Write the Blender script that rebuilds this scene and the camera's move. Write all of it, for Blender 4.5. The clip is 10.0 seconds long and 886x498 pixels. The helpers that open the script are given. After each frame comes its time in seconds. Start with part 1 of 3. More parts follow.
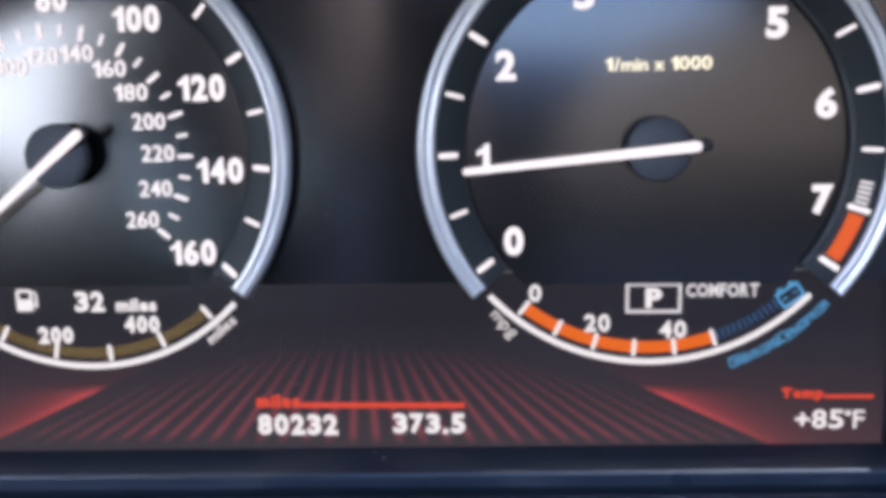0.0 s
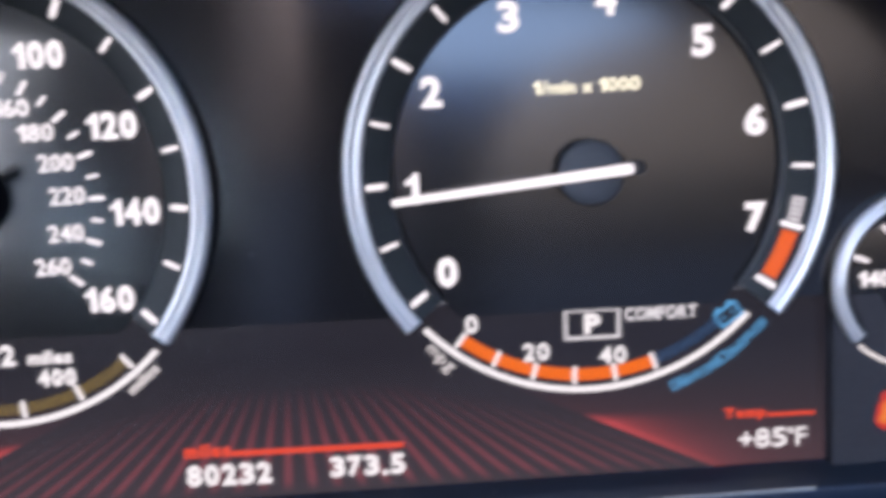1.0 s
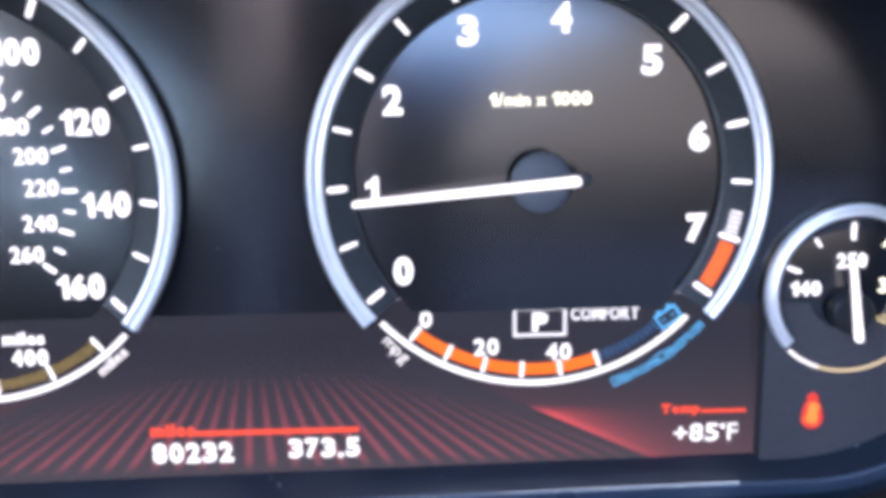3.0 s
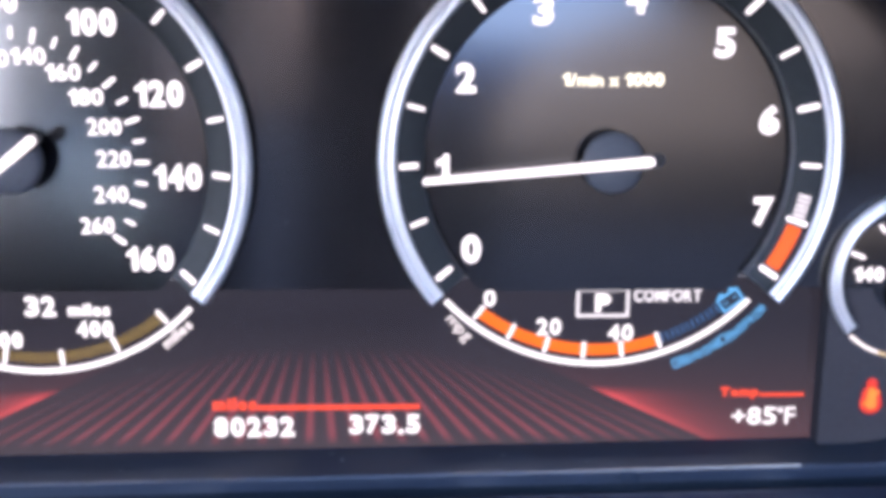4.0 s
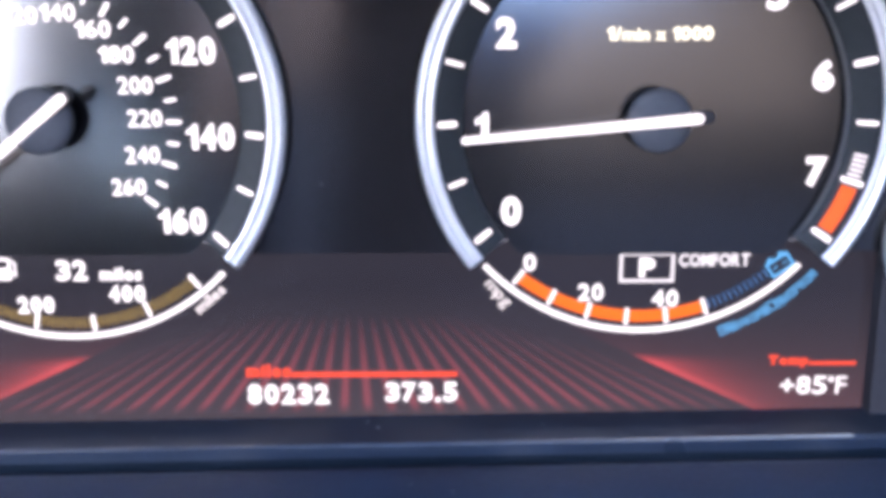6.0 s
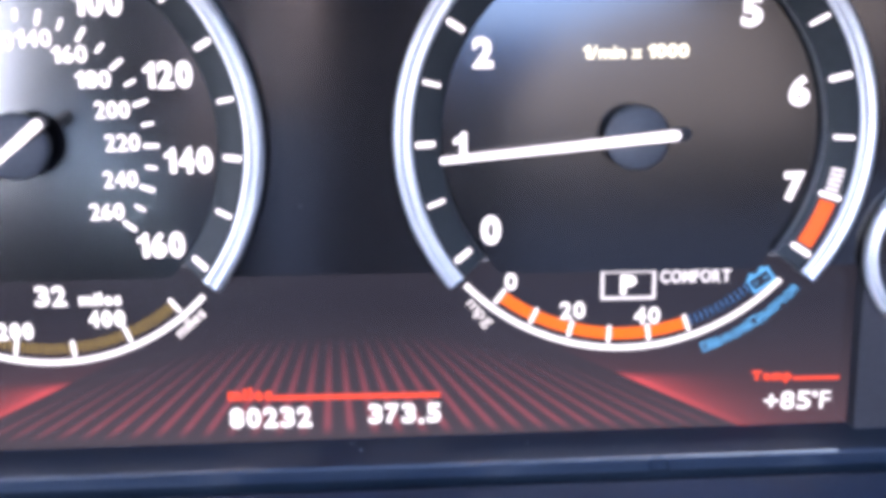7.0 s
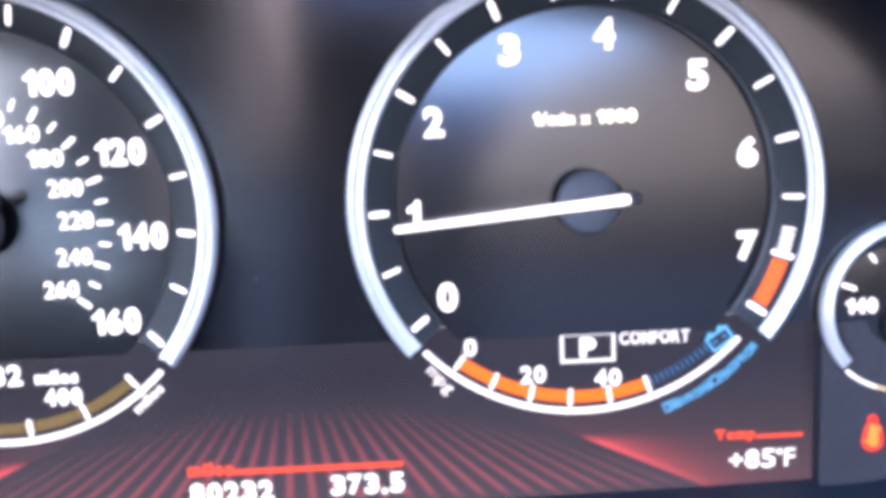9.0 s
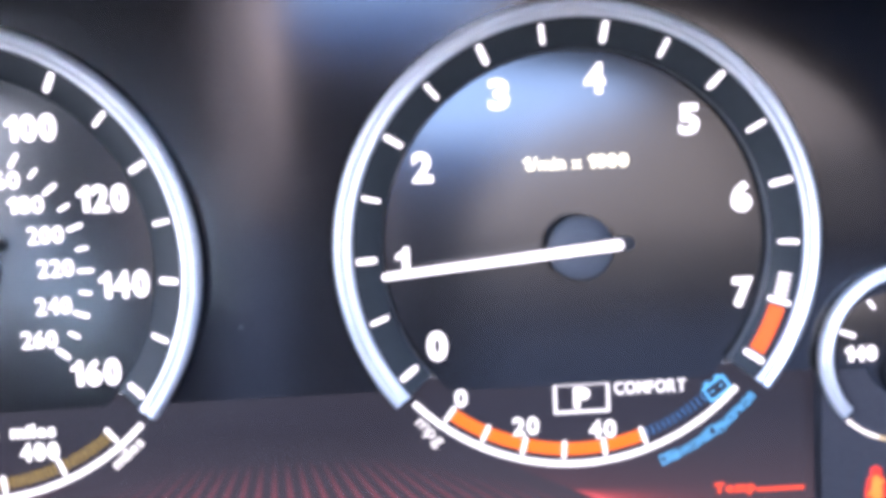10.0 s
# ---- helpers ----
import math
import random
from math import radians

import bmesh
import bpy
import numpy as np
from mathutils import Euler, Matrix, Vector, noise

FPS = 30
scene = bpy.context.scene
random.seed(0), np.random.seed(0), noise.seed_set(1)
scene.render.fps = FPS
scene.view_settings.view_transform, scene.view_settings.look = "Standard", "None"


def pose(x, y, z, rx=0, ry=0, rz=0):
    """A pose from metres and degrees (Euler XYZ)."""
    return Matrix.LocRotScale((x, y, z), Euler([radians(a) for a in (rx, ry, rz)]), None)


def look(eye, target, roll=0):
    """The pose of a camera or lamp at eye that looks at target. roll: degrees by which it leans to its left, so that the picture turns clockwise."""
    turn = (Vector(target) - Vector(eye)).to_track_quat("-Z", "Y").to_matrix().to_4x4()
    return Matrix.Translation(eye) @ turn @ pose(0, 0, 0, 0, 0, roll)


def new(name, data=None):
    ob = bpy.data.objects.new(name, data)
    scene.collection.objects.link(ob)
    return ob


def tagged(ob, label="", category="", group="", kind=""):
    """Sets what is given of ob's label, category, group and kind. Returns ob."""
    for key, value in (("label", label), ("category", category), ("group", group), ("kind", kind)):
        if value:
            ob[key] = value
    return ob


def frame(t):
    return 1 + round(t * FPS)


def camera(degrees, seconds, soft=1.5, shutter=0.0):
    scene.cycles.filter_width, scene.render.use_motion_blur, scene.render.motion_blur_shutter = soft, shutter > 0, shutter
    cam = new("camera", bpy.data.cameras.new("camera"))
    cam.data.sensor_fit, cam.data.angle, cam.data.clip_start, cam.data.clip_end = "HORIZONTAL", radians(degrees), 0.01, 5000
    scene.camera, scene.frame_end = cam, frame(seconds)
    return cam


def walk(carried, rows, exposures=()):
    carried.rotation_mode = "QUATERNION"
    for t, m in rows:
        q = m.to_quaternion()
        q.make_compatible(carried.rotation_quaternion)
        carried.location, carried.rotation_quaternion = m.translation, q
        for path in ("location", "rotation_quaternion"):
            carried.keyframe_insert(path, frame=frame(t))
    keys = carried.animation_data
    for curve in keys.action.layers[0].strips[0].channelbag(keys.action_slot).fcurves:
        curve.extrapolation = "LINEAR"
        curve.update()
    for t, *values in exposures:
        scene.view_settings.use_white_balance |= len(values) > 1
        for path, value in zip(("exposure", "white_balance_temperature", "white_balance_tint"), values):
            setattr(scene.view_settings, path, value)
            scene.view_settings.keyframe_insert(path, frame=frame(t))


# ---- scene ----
# A car's lit instrument cluster, filmed from about 0.2 m. Its face leans back by LEAN degrees.
# Lengths inside the cluster are in millimetres, x right, y into the dashboard, z up the face, from the tachometer's centre.
MM = 0.001
LEAN = 20.0
FACE = pose(0, 0, 0.95, -LEAN, 0, 0)

cam = camera(50.0, 10.0, soft=5.2, shutter=0.4)
PATH = [
    (0, -33.88, -210.32, 14.88, 3.662, -9.893, -1.122),
    (0.5, -41.32, -206.38, 13.32, 2.940, -9.166, -2.484),
    (0.7, -40.33, -204.55, 14.01, 2.353, -8.977, -3.219),
    (0.8, -38.96, -203.63, 14.66, 1.612, -8.925, -3.198),
    (0.9, -36.94, -202.87, 15.54, 0.639, -8.884, -3.130),
    (1, -34.19, -202.40, 16.70, -0.588, -8.899, -2.918),
    (1.1, -30.01, -202.25, 18.37, -1.659, -8.865, -2.825),
    (1.2, -24.44, -202.34, 20.55, -1.986, -8.925, -2.787),
    (1.3, -18.54, -202.61, 22.85, -1.851, -8.961, -2.816),
    (1.4, -13.41, -203.00, 24.92, -1.531, -8.973, -2.815),
    (1.5, -10.13, -203.44, 26.37, -1.278, -9.055, -2.714),
    (2, -14.26, -206.84, 26.92, -1.402, -9.191, -2.059),
    (2.5, -19.88, -210.30, 29.58, -1.404, -10.818, -1.552),
    (4, -44.48, -213.05, 25.44, -1.723, -12.043, 0.165),
    (4.5, -48.76, -210.63, 24.40, -1.033, -12.429, 0.091),
    (5, -50.98, -208.29, 23.47, -0.699, -13.130, -0.011),
    (5.5, -49.28, -207.81, 20.32, -0.063, -13.351, -0.071),
    (7, -44.16, -207.14, 19.43, -0.513, -11.895, -0.958),
    (7.5, -43.33, -206.90, 20.59, -0.906, -11.297, -1.458),
    (8, -41.79, -206.82, 21.71, -1.164, -10.618, -1.851),
    (8.5, -39.46, -206.80, 22.07, -1.261, -9.684, -2.174),
    (9, -37.07, -206.72, 23.20, -1.387, -8.900, -2.365),
    (9.5, -35.36, -206.19, 23.35, -1.671, -7.773, -2.477),
    (10, -36.31, -202.42, 20.59, -1.978, -5.540, -2.496),
]
BASE = 5.0  # stops by which the film is exposed for the dim cabin; the lamps of the cluster are dimmed to suit
EXPOSURES = [(t, BASE + e, kelvin, tint) for t, e, kelvin, tint in (
    (0.0, -0.8, 6650, 13), (1.0, -0.65, 6700, 15), (1.4, -0.3, 6450, 18), (2.0, 0.0, 6050, 11), (2.7, 0.05, 6100, 13), (4.0, 0.0, 6600, 20),
    (5.5, 0.0, 6600, 20), (7.5, 0.22, 6350, 20), (10.0, 0.45, 6250, 19))]
walk(cam, [(t, FACE @ pose(x * MM, y * MM, z * MM, 90 + pitch, 0, yaw) @ pose(0, 0, 0, 0, 0, roll))
           for t, x, y, z, yaw, pitch, roll in PATH], EXPOSURES)

# ---- daylight ----
world = bpy.data.worlds.new("sky")
scene.world = world
world.use_nodes = True
wn = world.node_tree
sky = wn.nodes.new("ShaderNodeTexSky")
sky.sky_type, sky.sun_disc = "NISHITA", False
sky.dust_density, sky.ozone_density = 1.5, 0.2
sky.sun_elevation, sky.sun_rotation = radians(45), radians(-8)
wn.links.new(sky.outputs["Color"], wn.nodes["Background"].inputs["Color"])
wn.nodes["Background"].inputs["Strength"].default_value = 0.15
sun = new("sun", bpy.data.lights.new("sun", "SUN"))
sun.data.energy, sun.data.angle, sun.data.color = 3.0, radians(0.5), (1.0, 0.95, 0.88)
sun.matrix_world = look((-0.56, 3.96, 4.95), (0, 0, 0.95))

# ---- materials ----
LAMP = 2.0 ** -BASE


def material(name, colour, rough=0.5, metal=0.0, ior=1.5, glow=None, power=1.0, grain=0.0, grain_scale=900.0, bump=0.0):
    """A procedural surface with grain in colour and relief; glow: the colour of its own light."""
    m = bpy.data.materials.new(name)
    m.use_nodes = True
    nt = m.node_tree
    b = nt.nodes["Principled BSDF"]
    b.inputs["Base Color"].default_value = (*colour, 1)
    b.inputs["Roughness"].default_value = rough
    b.inputs["Metallic"].default_value = metal
    b.inputs["IOR"].default_value = ior
    if glow:
        b.inputs["Emission Color"].default_value = (*glow, 1)
        b.inputs["Emission Strength"].default_value = power * LAMP
    if grain or bump:
        co = nt.nodes.new("ShaderNodeTexCoord")
        fine, broad = nt.nodes.new("ShaderNodeTexNoise"), nt.nodes.new("ShaderNodeTexNoise")
        fine.inputs["Scale"].default_value, broad.inputs["Scale"].default_value = grain_scale, grain_scale / 18
        fine.inputs["Detail"].default_value = 4
        for n in (fine, broad):
            nt.links.new(co.outputs["Object"], n.inputs["Vector"])
        if grain:
            mix = nt.nodes.new("ShaderNodeMixRGB")
            mix.inputs["Fac"].default_value = 0.5
            nt.links.new(fine.outputs["Fac"], mix.inputs["Color1"])
            nt.links.new(broad.outputs["Fac"], mix.inputs["Color2"])
            ramp = nt.nodes.new("ShaderNodeValToRGB")
            ramp.color_ramp.elements[0].position, ramp.color_ramp.elements[1].position = 0.3, 0.7
            ramp.color_ramp.elements[0].color = (*[c * (1 - grain) for c in colour], 1)
            ramp.color_ramp.elements[1].color = (*[min(1, c * (1 + grain)) for c in colour], 1)
            nt.links.new(mix.outputs["Color"], ramp.inputs["Fac"])
            nt.links.new(ramp.outputs["Color"], b.inputs["Base Color"])
            rough_map = nt.nodes.new("ShaderNodeMapRange")
            rough_map.inputs["To Min"].default_value, rough_map.inputs["To Max"].default_value = max(0.02, rough - 0.07), rough + 0.07
            nt.links.new(broad.outputs["Fac"], rough_map.inputs["Value"])
            nt.links.new(rough_map.outputs["Result"], b.inputs["Roughness"])
        if bump:
            bp = nt.nodes.new("ShaderNodeBump")
            bp.inputs["Strength"].default_value, bp.inputs["Distance"].default_value = bump, 0.0002
            nt.links.new(fine.outputs["Fac"], bp.inputs["Height"])
            nt.links.new(bp.outputs["Normal"], b.inputs["Normal"])
    return m


PANEL = material("gloss black panel", (0.0056, 0.005, 0.0058), 0.14, ior=1.68, grain=0.3, grain_scale=300)
DIAL = material("smoked dial", (0.002, 0.002, 0.0027), 0.19, ior=1.68, grain=0.3, grain_scale=260)
BAND = material("dark scale band", (0.0135, 0.0158, 0.0166), 0.45, ior=1.25, grain=0.2, grain_scale=400)
INNER = material("dark screen frame", (0.016, 0.0155, 0.019), 0.8, ior=1.25, grain=0.2)
SURROUND = material("dark screen surround", (0.036, 0.0335, 0.0365), 0.8, ior=1.25, grain=0.2)
BEIGE = material("beige lining cloth", (0.155, 0.125, 0.124), 0.8, grain=0.2, grain_scale=400)
CUP = material("black cup wall", (0.007, 0.007, 0.0085), 0.5, ior=1.4, grain=0.2)
RING = material("satin aluminium ring", (0.62, 0.605, 0.585), 0.44, metal=0.65, grain=0.06, grain_scale=1500)
STEP_RIM = material("grey dial rim", (0.085, 0.085, 0.088), 0.5, ior=1.3, grain=0.15)
HUB = material("dark hub cap", (0.048, 0.051, 0.057), 0.6, ior=1.3, grain=0.2)
NEEDLE_TAIL = material("black needle tail", (0.008, 0.0083, 0.0096), 0.5, ior=1.3)
BEZEL = material("dark blue-grey trim plastic", (0.0135, 0.0205, 0.03), 0.62, ior=1.25, grain=0.25, grain_scale=1400, bump=0.25)
LIP = material("smooth trim edge", (0.016, 0.024, 0.038), 0.3, ior=1.42, grain=0.15, grain_scale=900)
DASH = material("grained dashboard skin", (0.009, 0.019, 0.037), 0.68, ior=1.3, grain=0.3, grain_scale=1100, bump=0.6)
HOOD_LINER = material("dark blue-grey hood liner", (0.075, 0.115, 0.18), 0.8, grain=0.25, grain_scale=900, bump=0.4)
LEATHER = material("brown seat leather", (0.05, 0.0425, 0.043), 0.55, grain=0.25, grain_scale=300, bump=0.5)
NAVY_CLOTH = material("navy seat cloth", (0.036, 0.05, 0.084), 0.8, grain=0.3, grain_scale=500, bump=0.4)
LINING = material("dark cabin lining", (0.028, 0.0255, 0.027), 0.85, ior=1.15, grain=0.2, grain_scale=200)
HEADLINER = material("dark headliner cloth", (0.024, 0.0195, 0.019), 0.9, ior=1.15, grain=0.15, grain_scale=400)
ASPHALT = material("asphalt", (0.05, 0.05, 0.052), 0.9, grain=0.3, grain_scale=40)
TINTED = material("tinted window glass", (0.33, 0.33, 0.335), 0.0, ior=1.45)
TINTED.node_tree.nodes["Principled BSDF"].inputs["Transmission Weight"].default_value = 1.0
ROOF_GLASS = material("dark roof glass", (0.09, 0.11, 0.18), 0.0, ior=1.45)
ROOF_GLASS.node_tree.nodes["Principled BSDF"].inputs["Transmission Weight"].default_value = 1.0
# for the added reflector behind the car
REFLECTOR = material("pale blue reflector", (0.68, 0.77, 0.9), 0.9, grain=0.06, grain_scale=20)
WHITE = material("backlit white", (0.03, 0.03, 0.03), 0.5, glow=(1.0, 0.94, 0.98), power=1.75)
CREAM = material("backlit cream", (0.03, 0.03, 0.024), 0.5, glow=(1.0, 0.93, 0.7), power=2.3)
GLOW_RED = material("backlit red", (0.006, 0.001, 0.001), 0.5, ior=1.25, glow=(1.0, 0.135, 0.004), power=1.35)
AMBER = material("backlit cream arc", (0.03, 0.024, 0.015), 0.5, glow=(1.0, 0.76, 0.46), power=0.8)
OIL = material("backlit yellow symbol", (0.03, 0.027, 0.012), 0.5, glow=(1.0, 0.8, 0.4), power=0.75)
L_WHITE = material("screen white", (0.006, 0.006, 0.006), 0.4, ior=1.3, glow=(1.0, 0.96, 0.99), power=1.6)
L_GREY = material("screen grey", (0.006, 0.006, 0.006), 0.4, ior=1.3, glow=(0.95, 0.92, 0.97), power=1.4)
L_DIM = material("screen dim beige", (0.006, 0.006, 0.006), 0.4, ior=1.3, glow=(0.95, 0.89, 0.9), power=1.5)
L_ORANGE = material("screen orange", (0.006, 0.006, 0.006), 0.4, ior=1.3, glow=(1.0, 0.168, 0.002), power=1.4)
L_RED = material("screen red", (0.006, 0.006, 0.006), 0.4, ior=1.3, glow=(1.0, 0.085, 0.035), power=1.3)
L_BLUE = material("screen light blue", (0.006, 0.006, 0.006), 0.4, ior=1.3, glow=(0.11, 0.45, 0.85), power=1.45)
L_NAVY = material("screen deep blue", (0.006, 0.006, 0.006), 0.4, ior=1.3, glow=(0.045, 0.2, 0.5), power=0.9)
L_OLIVE = material("screen olive", (0.006, 0.006, 0.006), 0.4, ior=1.3, glow=(0.5, 0.33, 0.06), power=1.4)


def screen_material():
    """The screen's own picture: a faint grey-brown black level, lifted for reflected haze, and the two red wedges of
    light on it.
    """
    m = bpy.data.materials.new("lit screen")
    m.use_nodes = True
    nt = m.node_tree
    b = nt.nodes["Principled BSDF"]
    b.inputs["Base Color"].default_value = (0.002, 0.0028, 0.0042, 1)
    b.inputs["Roughness"].default_value = 0.22
    b.inputs["IOR"].default_value = 1.32
    co, sep = nt.nodes.new("ShaderNodeTexCoord"), nt.nodes.new("ShaderNodeSeparateXYZ")
    nt.links.new(co.outputs["Object"], sep.inputs["Vector"])

    def calc(op, a, c=0.0, clamp=False):
        n = nt.nodes.new("ShaderNodeMath")
        n.operation, n.use_clamp = op, clamp
        for i, v in enumerate((a, c)):
            if isinstance(v, (int, float)):
                n.inputs[i].default_value = v
            else:
                nt.links.new(v, n.inputs[i])
        return n.outputs[0]

    px, pz = calc("MULTIPLY", sep.outputs["X"], 1000.0), calc("MULTIPLY", sep.outputs["Z"], 1000.0)
    side = calc("ABSOLUTE", calc("ADD", px, 66.4))
    drop = calc("SUBTRACT", -26.3, pz)
    beyond = calc("SUBTRACT", side, calc("MULTIPLY", drop, 2.13))
    soft = calc("EXPONENT", calc("MULTIPLY", beyond, -0.16))
    outside = calc("MULTIPLY", calc("ADD", beyond, 0.6), 1.2, clamp=True)
    start = calc("MULTIPLY", calc("SUBTRACT", -56.6, pz), 0.4, clamp=True)
    fade = calc("MULTIPLY", start, calc("SUBTRACT", 1.0, calc("MULTIPLY", calc("SUBTRACT", -58.0, pz), 0.058), clamp=True))
    far = calc("MULTIPLY", calc("SUBTRACT", -48.0, pz), 0.06, clamp=True)
    core = calc("EXPONENT", calc("MULTIPLY", calc("MULTIPLY", calc("SUBTRACT", beyond, 1.2), calc("SUBTRACT", beyond, 1.2)), -0.35))
    broad = calc("MULTIPLY", calc("MULTIPLY", calc("EXPONENT", calc("MULTIPLY", beyond, -0.03)), 0.085), far)
    wedge = calc("MULTIPLY", calc("ADD", calc("MULTIPLY", calc("ADD", calc("MULTIPLY", soft, 0.75), calc("MULTIPLY", core, 0.25)), fade), broad), outside)
    turn = calc("DIVIDE", calc("ADD", px, 68.1), drop)
    wave = calc("COSINE", calc("MULTIPLY", calc("ADD", calc("DIVIDE", turn, 5.8 / 44.2), 0.5), 2 * math.pi))
    bars = calc("POWER", calc("MULTIPLY", calc("ADD", wave, 1.0), 0.5), 3.0)
    top = calc("SUBTRACT", -46.5, calc("MULTIPLY", calc("MAXIMUM", calc("SUBTRACT", side, 22.0), 0.0), 0.24))
    rise = calc("MULTIPLY", calc("SUBTRACT", top, pz), 0.07, clamp=True)
    foot = calc("MULTIPLY", calc("ADD", pz, 71.8), 0.35, clamp=True)
    inner = calc("MULTIPLY", beyond, -0.12, clamp=True)
    bars = calc("MULTIPLY", calc("MULTIPLY", bars, rise), calc("MULTIPLY", foot, inner))
    haze = calc("MULTIPLY", calc("SUBTRACT", -40.0, pz), 0.032, clamp=True)
    red = nt.nodes.new("ShaderNodeMixRGB")
    red.blend_type = "ADD"
    red.inputs["Fac"].default_value = 1.0
    base = nt.nodes.new("ShaderNodeMixRGB")
    # both tones also carry the veil of daylight reflected on the screen
    base.inputs["Color1"].default_value = (0.031, 0.0275, 0.036, 1)
    base.inputs["Color2"].default_value = (0.086, 0.069, 0.084, 1)
    nt.links.new(haze, base.inputs["Fac"])
    tint = nt.nodes.new("ShaderNodeMixRGB")
    tint.blend_type = "MULTIPLY"
    tint.inputs["Fac"].default_value = 1.0
    tint.inputs["Color2"].default_value = (0.9, 0.072, 0.07, 1)
    nt.links.new(wedge, tint.inputs["Color1"])
    nt.links.new(base.outputs["Color"], red.inputs["Color1"])
    nt.links.new(tint.outputs["Color"], red.inputs["Color2"])
    lines, both = nt.nodes.new("ShaderNodeMixRGB"), nt.nodes.new("ShaderNodeMixRGB")
    lines.blend_type, both.blend_type = "MULTIPLY", "ADD"
    lines.inputs["Fac"].default_value = both.inputs["Fac"].default_value = 1.0
    lines.inputs["Color2"].default_value = (0.25, 0.028, 0.038, 1)
    nt.links.new(bars, lines.inputs["Color1"])
    nt.links.new(red.outputs["Color"], both.inputs["Color1"])
    nt.links.new(lines.outputs["Color"], both.inputs["Color2"])
    nt.links.new(both.outputs["Color"], b.inputs["Emission Color"])
    b.inputs["Emission Strength"].default_value = LAMP
    return m


SCREEN = screen_material()

# ---- mesh tools ----


def thing(name, label, category, at=(0, 0, 0), group="", kind="", face=True):
    """An Empty that carries a thing's parts; at: in millimetres on the cluster's face, or in metres in the car."""
    ob = new(name)
    ob.empty_display_size = 0.01
    ob.matrix_world = FACE @ pose(*[v * MM for v in at]) if face else pose(*at)
    return tagged(ob, label, category, group, kind)


def part(name, bm, mat, parent, label="", smooth=False, at=None):
    me = bpy.data.meshes.new(name)
    bmesh.ops.recalc_face_normals(bm, faces=bm.faces)
    for f in bm.faces:
        f.smooth = smooth
    bm.to_mesh(me)
    bm.free()
    me.materials.append(mat)
    if smooth:
        me.set_sharp_from_angle(angle=radians(40))
    ob = new(name, me)
    ob.parent = parent
    if at:
        ob.location = [v * MM for v in at]
    return tagged(ob, label)


def prism(points, y0, y1, scale=MM):
    """A flat outline of (x, z) points with thickness from y0 to y1."""
    bm = bmesh.new()
    front = [bm.verts.new((x * scale, y0 * scale, z * scale)) for x, z in points]
    back = [bm.verts.new((x * scale, y1 * scale, z * scale)) for x, z in points]
    bm.faces.new(front)
    bm.faces.new(back[::-1])
    n = len(points)
    for i in range(n):
        bm.faces.new((front[i], front[(i + 1) % n], back[(i + 1) % n], back[i]))
    return bm


def polar(r, a):
    """Right and up of a point at radius r, a degrees clockwise from up."""
    return r * math.sin(radians(a)), r * math.cos(radians(a))


def capsule(p, q, w0, w1=None, n=5):
    """The outline of a bar with round ends from p to q, w0 wide at p and w1 at q."""
    w1 = w0 if w1 is None else w1
    a = math.atan2(q[1] - p[1], q[0] - p[0])
    out = []
    for c, w, start in ((q, w1, a - math.pi / 2), (p, w0, a + math.pi / 2)):
        for i in range(n + 1):
            b = start + math.pi * i / n
            out.append((c[0] + w / 2 * math.cos(b), c[1] + w / 2 * math.sin(b)))
    return out


def arc_outline(r0, r1, a0, a1, n=None):
    n = n or max(2, int(abs(a1 - a0) / 3))
    angles = [a0 + (a1 - a0) * i / n for i in range(n + 1)]
    return [polar(r0, a) for a in angles] + [polar(r1, a) for a in reversed(angles)]


def sweep(profile, a0, a1, step=2.0, closed=True):
    """A profile of (radius, y) swept round the y axis from a0 to a1 degrees."""
    bm = bmesh.new()
    full = abs(a1 - a0) >= 359.9
    n = int(math.ceil(abs(a1 - a0) / step))
    rings = []
    for i in range(n if full else n + 1):
        a = a0 + (a1 - a0) * i / n
        rings.append([bm.verts.new((polar(r, a)[0] * MM, y * MM, polar(r, a)[1] * MM)) for r, y in profile])
    k = len(profile)
    for i in range(len(rings) if full else len(rings) - 1):
        u, v = rings[i], rings[(i + 1) % len(rings)]
        for j in range(k if closed else k - 1):
            bm.faces.new((u[j], u[(j + 1) % k], v[(j + 1) % k], v[j]))
    if closed and not full:
        bm.faces.new(rings[0])
        bm.faces.new(rings[-1][::-1])
    return bm


def box(x0, x1, y0, y1, z0, z1, scale=MM, bevel=0.0):
    bm = prism([(x0, z0), (x1, z0), (x1, z1), (x0, z1)], y0, y1, scale)
    if bevel:
        bmesh.ops.bevel(bm, geom=bm.edges[:], offset=bevel * scale, segments=3, affect="EDGES", profile=0.5)
    return bm


def extrude_x(profile, x0, x1, steps=1, rise=lambda x: 0.0, scale=MM):
    """A closed (y, z) profile drawn along x; rise lifts it along the way."""
    bm = bmesh.new()
    rows = []
    for i in range(steps + 1):
        x = x0 + (x1 - x0) * i / steps
        rows.append([bm.verts.new((x * scale, y * scale, (z + rise(x)) * scale)) for y, z in profile])
    k = len(profile)
    for u, v in zip(rows, rows[1:]):
        for j in range(k):
            bm.faces.new((u[j], v[j], v[(j + 1) % k], u[(j + 1) % k]))
    bm.faces.new(rows[0])
    bm.faces.new(rows[-1][::-1])
    return bm


ONE = [(0.30, 0.0), (0.56, 0.0), (0.56, 1.0), (0.37, 1.0), (0.30, 0.87), (0.06, 0.76), (0.06, 0.58), (0.30, 0.67)]


